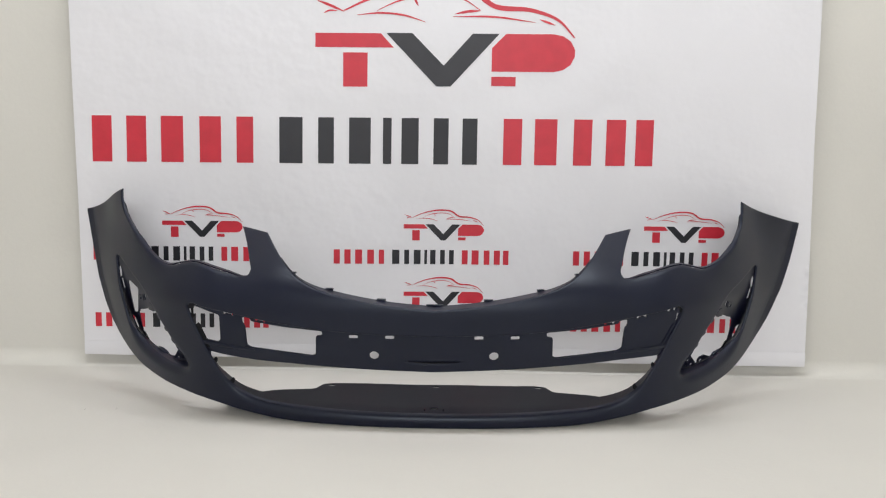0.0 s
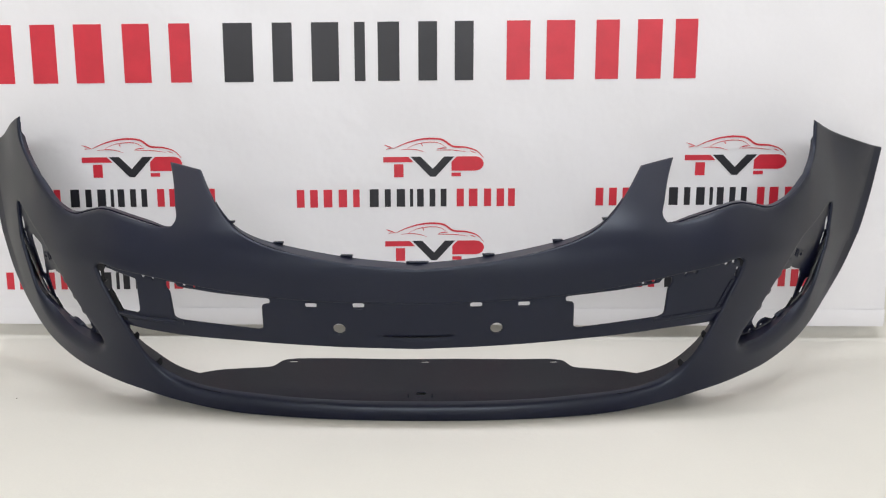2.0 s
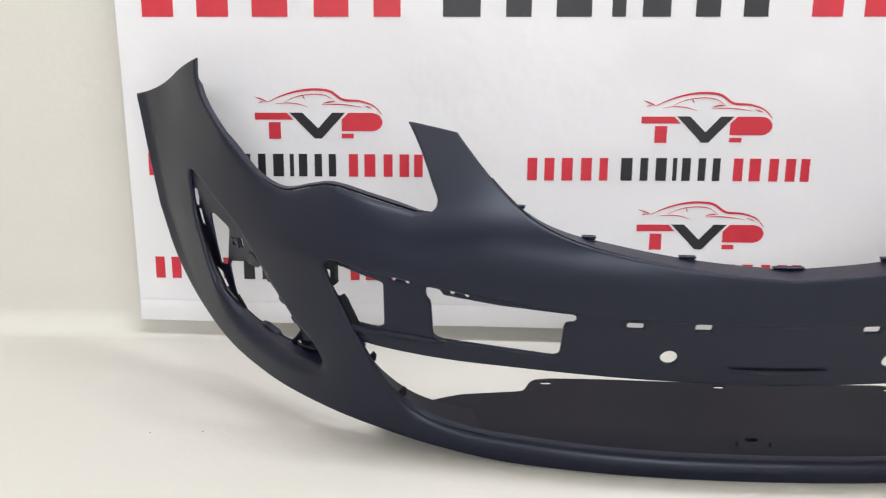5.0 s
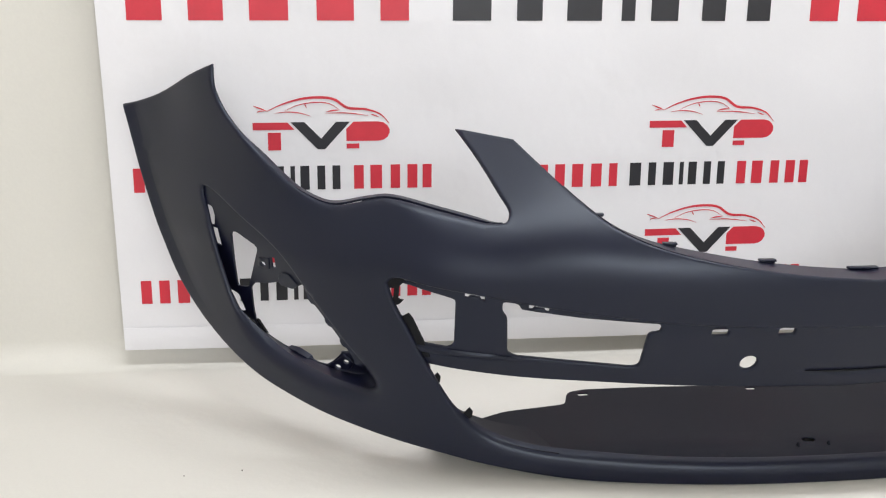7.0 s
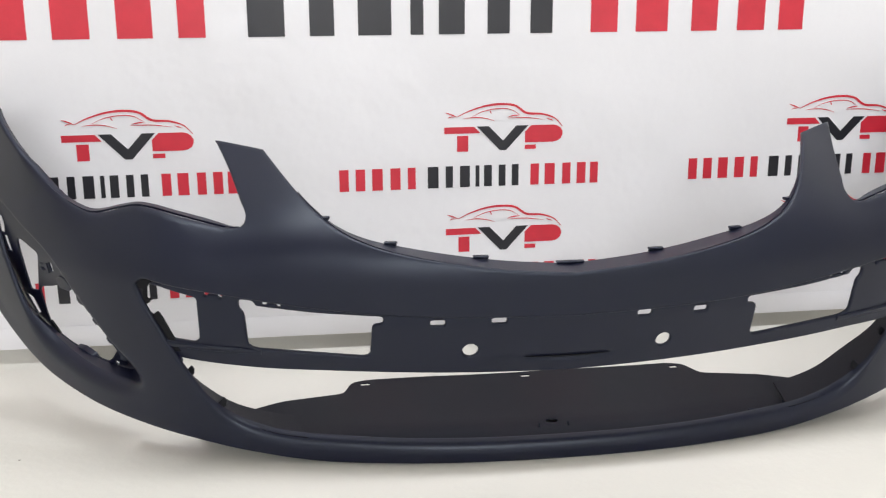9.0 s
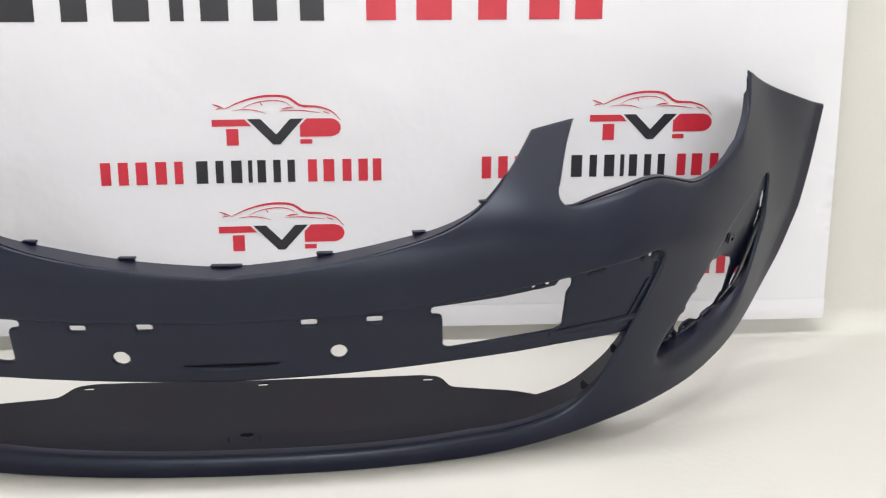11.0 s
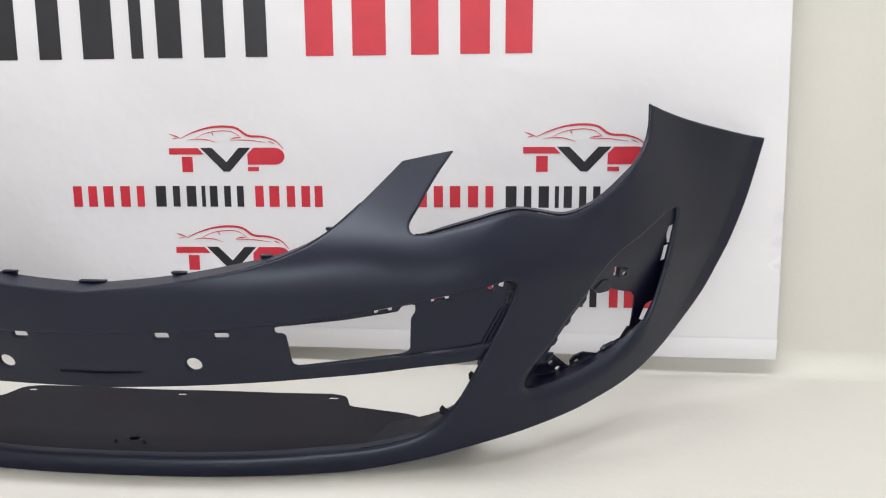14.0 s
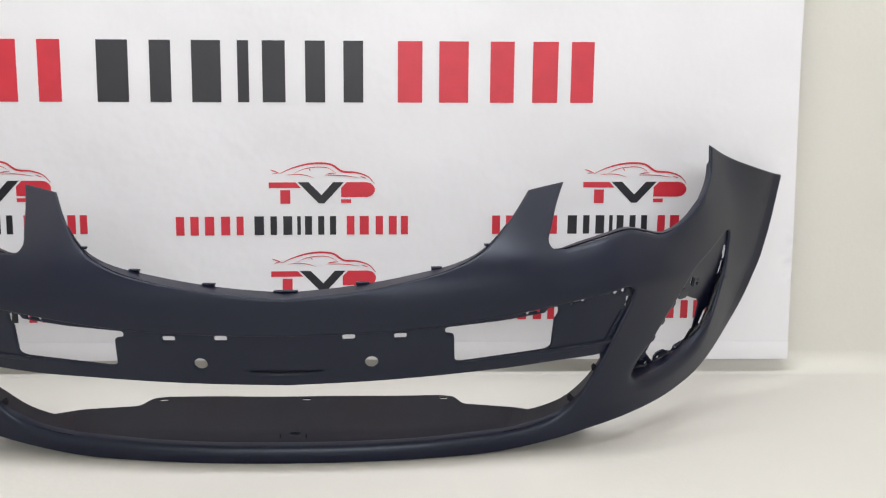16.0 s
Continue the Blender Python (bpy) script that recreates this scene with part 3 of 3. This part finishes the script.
# Shade in the panel's crease, put in as a dark strip along the groove.
crease = [(0.052 * math.cos(a), groove_z(0.052 * math.cos(a)) + 0.0012 * math.sin(a) * abs(math.sin(a))) for a in np.linspace(0, 2 * math.pi, 40, endpoint=False)]
part("crease_shade", sheet(np.array(crease), [], lambda x, z: settle(x, plate_y(x, z) + 0.0032 * max(0.0, 1 - (x / 0.062) ** 2) - 0.0012, z), 0.001, 0.004), DARK, number_panel, "thin dark strip standing in for the shade in the panel's crease", smooth=False)

# ---- the bumper: undertray ----
LIP = np.array(OPEN_SIDE)[::-1]


def lip_z(x):
    return float(np.interp(abs(x), LIP[:, 0], LIP[:, 1]))


def tray(x, y):
    d = y - (skin_y(x, 0.02) + 0.005)
    rise = (lip_z(min(abs(x), 0.4)) + 0.0075) * 0.5 + 0.001
    z = rise + (0.0230 - rise) * smoothstep(0.012, 0.075, d) - 0.007 * (1 - smoothstep(0.0, 0.035, d)) + 0.0004 * math.sin(31 * x) * smoothstep(0.02, 0.08, d)
    return settle(x, y, z)


front_line = [(x, skin_y(x, 0.02) + 0.005) for x in np.linspace(0.0, 0.415, 40)]
rear_line = rounded([(0.440, 1.975), (0.408, 1.945), (0.388, 1.938), (0.364, 1.952), (0.345, 1.962), (0.262, 1.980), (0.251, 2.016), (0.238, 2.026)], 0.008)
tray_half = np.vstack([front_line, np.array([(0.442, 1.880), (0.444, 1.930)]), rear_line[1:-2], np.array([(0.225, 2.027), (0.0, 2.024)])])
tray_holes = [ring(0.002, 1.846, 0.008, 0.005, 14)]
for x, y in ((0.004, 2.008), (0.232, 2.010), (-0.230, 2.010)):
    tray_holes.append(rounded([(x - 0.0065, y - 0.004), (x + 0.0065, y - 0.004), (x + 0.0065, y + 0.004), (x - 0.0065, y + 0.004)], 0.002))
under = part("undertray", sheet(evenly(thin(both(tray_half), 0.002), 0.012, True), [evenly(h, 0.02, True) for h in tray_holes], tray, 0.0012, 0.014, rim=0.001, normal=(0, 0, 1)), RAW, bumper, "brownish black raw plastic undertray with slots")


def lug(x, y, w=0.014):
    bm = bmesh.new()
    v = box(bm, (-w / 2, -0.004, -0.004), (w / 2, 0.004, 0.0055))
    for i in (4, 5):
        v[i].co.y += 0.006
    bmesh.ops.bevel(bm, geom=bm.edges[:], offset=0.001, segments=1, affect="EDGES")
    ob = part("lug", bm, PRIMER, under, smooth=False)
    px, py, pz = tray(x, y)
    ob.matrix_basis = pose(px, py, pz)


for x in (-0.33, -0.274, -0.178, -0.078, 0.036, 0.126, 0.274, 0.33):
    lug(x, skin_y(x, 0.02) + 0.009 + 0.030 * smoothstep(0.05, 0.38, abs(x)))
for x in (-0.020, 0.018):
    bm = bmesh.new()
    fin = [(-0.003, -0.003), (0.003, -0.003), (0.0025, 0.0015), (0.0005, 0.0045)]
    near, far = ([bm.verts.new((t, u, v)) for u, v in fin] for t in (-0.0012, 0.0012))
    bm.faces.new(near)
    bm.faces.new(far[::-1])
    for k in range(4):
        bm.faces.new((near[k - 1], far[k - 1], far[k], near[k]))
    bmesh.ops.recalc_face_normals(bm, faces=bm.faces[:])
    ob = part("tray_fin", bm, RAW, under, smooth=False)
    ob.matrix_basis = Matrix.Translation(tray(0.002 + x, 1.832))

# ---- the bumper: raw walls that rise from the tray along the sides of the lower opening ----
for side in (1, -1):
    rows = []
    for x, z in thin(OPEN_SIDE, 0.005):
        if 0.034 < z < 0.139:
            d = 0.036 + 0.050 * (1 - smoothstep(0.055, 0.137, z)) if side > 0 else 0.009 + 0.063 * (1 - smoothstep(0.055, 0.137, z))
            rows.append([settle(side * (x + 0.002 + 0.27 * d * k / 6), skin_y(x, z) + 0.007 + d * k / 6, z - 0.001) for k in range(7)])
    part("side_wall", strip(rows if side > 0 else rows[::-1], 0.002), RAW, bumper, "raw black side wall of the lower opening")

# ---- the bumper: hooks on the sides of the lower opening ----
for side in (1, -1):
    for x, z in ((0.450, 0.121), (0.414, 0.078)):
        bm = bmesh.new()
        prism = [(-0.0060, -0.001), (-0.0068, 0.0055), (-0.0035, 0.0100), (-0.0005, 0.0070), (0.003, 0.004), (0.007, -0.002), (0.001, -0.004)]
        front = [bm.verts.new((u, 0.0, v)) for u, v in prism]
        rear = [bm.verts.new((u, 0.003, v)) for u, v in prism]
        bm.faces.new(front)
        bm.faces.new(rear[::-1])
        for k in range(len(prism)):
            bm.faces.new((front[k - 1], rear[k - 1], rear[k], front[k]))
        bmesh.ops.recalc_face_normals(bm, faces=bm.faces[:])
        ob = part("hook", bm, DARK, side_edge[side], smooth=False)
        px, py, pz = settle(side * (x - 0.001), skin_y(x, z) + 0.010, z - 0.002)
        ob.matrix_basis = pose(px, py, pz) @ Matrix.Diagonal((side, 1, 1, 1))

# ---- the bumper: lattice of clips in the upper corners of the opening ----
BRACKET = {
    -1: [(0.508, 0.243), (0.4975, 0.2470), (0.4883, 0.2455), (0.4830, 0.2405), (0.4890, 0.2330), (0.4900, 0.2190), (0.4840, 0.2182), (0.4884, 0.2130), (0.4930, 0.2105), (0.4952, 0.2160), (0.4938, 0.2310), (0.508, 0.2300)],
    1: [(0.508, 0.243), (0.4975, 0.2470), (0.4885, 0.2455), (0.4885, 0.2410), (0.4935, 0.2385), (0.4950, 0.2300), (0.508, 0.2285)],
}
for side in (1, -1):
    loop = evenly(rounded(BRACKET[side], 0.0012) * (side, 1), 0.006, True)
    part("corner_clip", sheet(loop, [], lambda x, z: settle(x, skin_y(x, z) + 0.0042, z), 0.002, 0.006, rim=0.0006), DARK, side_edge[side], smooth=False)
# a tapered stay between the skin and the panel's outer window
STAY = [(0.4870, 0.1975), (0.4790, 0.2035), (0.4745, 0.1975), (0.4610, 0.1680), (0.4550, 0.1520), (0.4700, 0.1500), (0.4950, 0.1950)]
part("panel_stay", sheet(evenly(rounded(STAY, 0.0012) * (-1, 1), 0.006, True), [], lambda x, z: settle(x, skin_y(x, z) + 0.0046, z), 0.0022, 0.008, rim=0.0008), DARK, side_edge[-1], smooth=False)

# ---- the bumper: fog lamp recesses ----
def deep(z):
    """How far the recess lies behind the skin: shallow at its upper point, deep at its foot."""
    return max(0.0075, 0.023 + 0.25 * (0.22 - z))


def recess(x, z, proud=0.0):
    return settle(x, skin_y(x, z) + deep(z) - proud, z)


def spread(loop, far):
    """The loop drawn outwards by far(z) at each point."""
    t = np.roll(loop, -1, 0) - np.roll(loop, 1, 0)
    t /= np.linalg.norm(t, axis=1)[:, None]
    out = np.stack([t[:, 1], -t[:, 0]], 1)
    if np.mean(np.einsum("ij,ij->i", out, loop - loop.mean(0))) < 0:
        out = -out
    return loop + out * np.array([far(z) for z in loop[:, 1]])[:, None]


def behind(x, z, depth):
    """A point under the skin, by depth along its normal."""
    p, e = Vector(skin(x, z)), 1e-4
    nrm = (Vector(skin(x + e, z)) - p).cross(Vector(skin(x, z + e)) - p).normalized()
    return p + nrm * (depth if nrm.y > 0 else -depth)


rim_loop = thin(evenly(FOG, 0.0035, True), 0.003)


def lean(z):
    """How far the recess wall leans outwards: undercut above, drawn inwards round its foot."""
    return (0.22 - 0.36 * (1 - smoothstep(0.105, 0.165, z))) * deep(z)


back_loop = spread(rim_loop, lambda z: lean(z) + 0.0035)
insert_edge = spread(rim_loop, lambda z: lean(z) + 0.0065)
# the insert's edge without the diagonal, where the lamp's opening lies against the skin
start, stop = (int(np.argmin(np.linalg.norm(rim_loop - q, axis=1))) for q in ((0.592, 0.214), (0.529, 0.126)))
kept_edge = np.vstack([insert_edge[stop:], insert_edge[:start + 1]])
HOLE_TOP = [(0.601, 0.2055), (0.607, 0.2015), (0.624, 0.2025), (0.636, 0.197), (0.655, 0.1905), (0.6610, 0.181), (0.6605, 0.150), (0.6585, 0.131)]
HOLE_FOOT = {
    -1: [(0.645, 0.113), (0.632, 0.1075), (0.6148, 0.1045), (0.6075, 0.1060), (0.589, 0.0995), (0.5800, 0.0957), (0.5690, 0.0957), (0.5610, 0.1040), (0.5500, 0.1215)],
    1: [(0.645, 0.118), (0.6381, 0.1165), (0.6300, 0.1125), (0.6235, 0.1120), (0.6170, 0.1078), (0.6110, 0.1040), (0.5900, 0.1130), (0.5770, 0.1108), (0.5717, 0.1045), (0.5728, 0.0962), (0.5690, 0.0975), (0.5480, 0.1215)],
}
SLOTS = [
    [(0.7065, 0.279), (0.7145, 0.2808), (0.7165, 0.270), (0.7145, 0.264), (0.7135, 0.256), (0.705, 0.255), (0.7035, 0.268)],
    [(0.7005, 0.2525), (0.7090, 0.253), (0.7048, 0.230), (0.6965, 0.229)],
    [(0.6790, 0.1640), (0.6890, 0.1675), (0.6920, 0.1640), (0.6797, 0.1365), (0.6715, 0.1420)],
    [(0.626, 0.2215), (0.6305, 0.2205), (0.6315, 0.2345), (0.627, 0.235)],
]
WEDGE = [(0.682, 0.253), (0.675, 0.255), (0.650, 0.244), (0.648, 0.240), (0.664, 0.181), (0.680, 0.176), (0.6815, 0.209)]


def plate_at(name, loop, holes, thick, proud, mat, side, parent):
    flip = lambda q: evenly(np.asarray(q) * (side, 1), 0.008, True)
    place = lambda x, z: recess(x, z, proud)
    return part(name, sheet(flip(loop), [flip(h) for h in holes], place, thick, 0.008, rim=0.0008), mat, parent, smooth=True)


for side in (1, -1):
    rows = []
    for (x, z), (u, v) in zip(np.vstack([rim_loop, rim_loop[:1]]), np.vstack([back_loop, back_loop[:1]])):
        diagonal = smoothstep(0.10, 0.13, z) * (1 - smoothstep(0.20, 0.24, z)) * (1 - smoothstep(0.60, 0.63, x))
        a = Vector(behind(side * x, z, 0.0035 + 0.8 * roll(x, z)))
        b = Vector(settle(side * u, skin_y(u, v) + deep(v) - 0.002, v))
        tooth = 0.0032 + 0.0022 * smoothstep(0.35, 0.65, math.sin(z * 260))
        b = b.lerp(Vector(settle(side * (x + tooth), skin_y(x, z) + 0.011, z - 0.3 * tooth)), diagonal)
        rows.append([a.lerp(b, k / 5) for k in range(6)])
    part("fog_flange", strip(rows if side > 0 else rows[::-1], 0.0015), PRIMER, bumper)
    holes = [rounded(q, 0.001) for q in SLOTS] + [ring(0.642, 0.2225, 0.0032, 0.0032, 14), ring(0.5450, 0.1095, 0.0036, 0.0036, 14), ring(0.5548, 0.0985, 0.0038, 0.0038, 14)]
    if side < 0:
        holes.append(rounded(WEDGE, 0.004))
    if side > 0:
        holes.append(ring(0.5811, 0.1020, 0.0036, 0.0026, 14))
    insert_line = np.vstack([kept_edge, rounded(HOLE_TOP + HOLE_FOOT[side], 0.0015)])
    insert = part("fog_insert", sheet(evenly(insert_line * (side, 1), 0.008, True), [evenly(h * (side, 1), 0.006, True) for h in holes], recess, 0.0022, 0.010, rim=0.0008), PRIMER, bumper, "recessed panel with a large lamp opening and slots")
    plate_at("screw_tab", rounded([(0.6485, 0.230), (0.6485, 0.2175), (0.634, 0.2165), (0.634, 0.2325)], 0.002), [ring(0.642, 0.2225, 0.003, 0.003, 14)], 0.002, 0.0025, PRIMER, side, insert)
    plate_at("clip_block", rounded([(0.624, 0.214), (0.622, 0.2005), (0.606, 0.1995), (0.600, 0.2065), (0.610, 0.218), (0.618, 0.219)], 0.002), [], 0.003, 0.003, PRIMER, side, insert)
    if side < 0:
        plate_at("foot_block", rounded([(0.619, 0.1055), (0.6075, 0.1068), (0.592, 0.1005), (0.589, 0.0945), (0.617, 0.0985)], 0.0015), [], 0.008, 0.006, PRIMER, side, insert)
    else:
        plate_at("foot_block", rounded([(0.6365, 0.1155), (0.6300, 0.1130), (0.6235, 0.1125), (0.6180, 0.1085), (0.6230, 0.1020), (0.6390, 0.1075)], 0.0015), [], 0.006, 0.005, PRIMER, side, insert)
    plate_at("corner_lug", rounded([(0.5475, 0.1205), (0.559, 0.1055), (0.5680, 0.0968), (0.562, 0.0925), (0.541, 0.0970), (0.536, 0.110)], 0.002), [ring(0.5450, 0.1095, 0.0034, 0.0034, 14), ring(0.5548, 0.0985, 0.0036, 0.0036, 14)], 0.002, 0.0025, PRIMER, side, insert)
    plate_at("edge_rib", rounded([(0.6555, 0.134), (0.6590, 0.133), (0.6470, 0.1145), (0.6440, 0.1160)], 0.001), [], 0.003, 0.0012, DARK, side, insert)

# ---- grit on the floor ----
for x, y, r in ((-0.738, 1.87, 0.0014), (-0.674, 1.877, 0.0015)):
    bm = bmesh.new()
    bmesh.ops.create_icosphere(bm, subdivisions=2, radius=r)
    for v in bm.verts:
        v.co *= 0.75 + 0.5 * noise.noise(v.co * 900)
        v.co.z = v.co.z * 0.45
    low = min(v.co.z for v in bm.verts)
    ob = finish("grit_crumb", bm, DIRT)
    ob.matrix_basis = pose(x, y, -low - 0.0001)
    tagged(ob, "tiny grey crumb of grit on the floor", "grit", "grit on the floor")
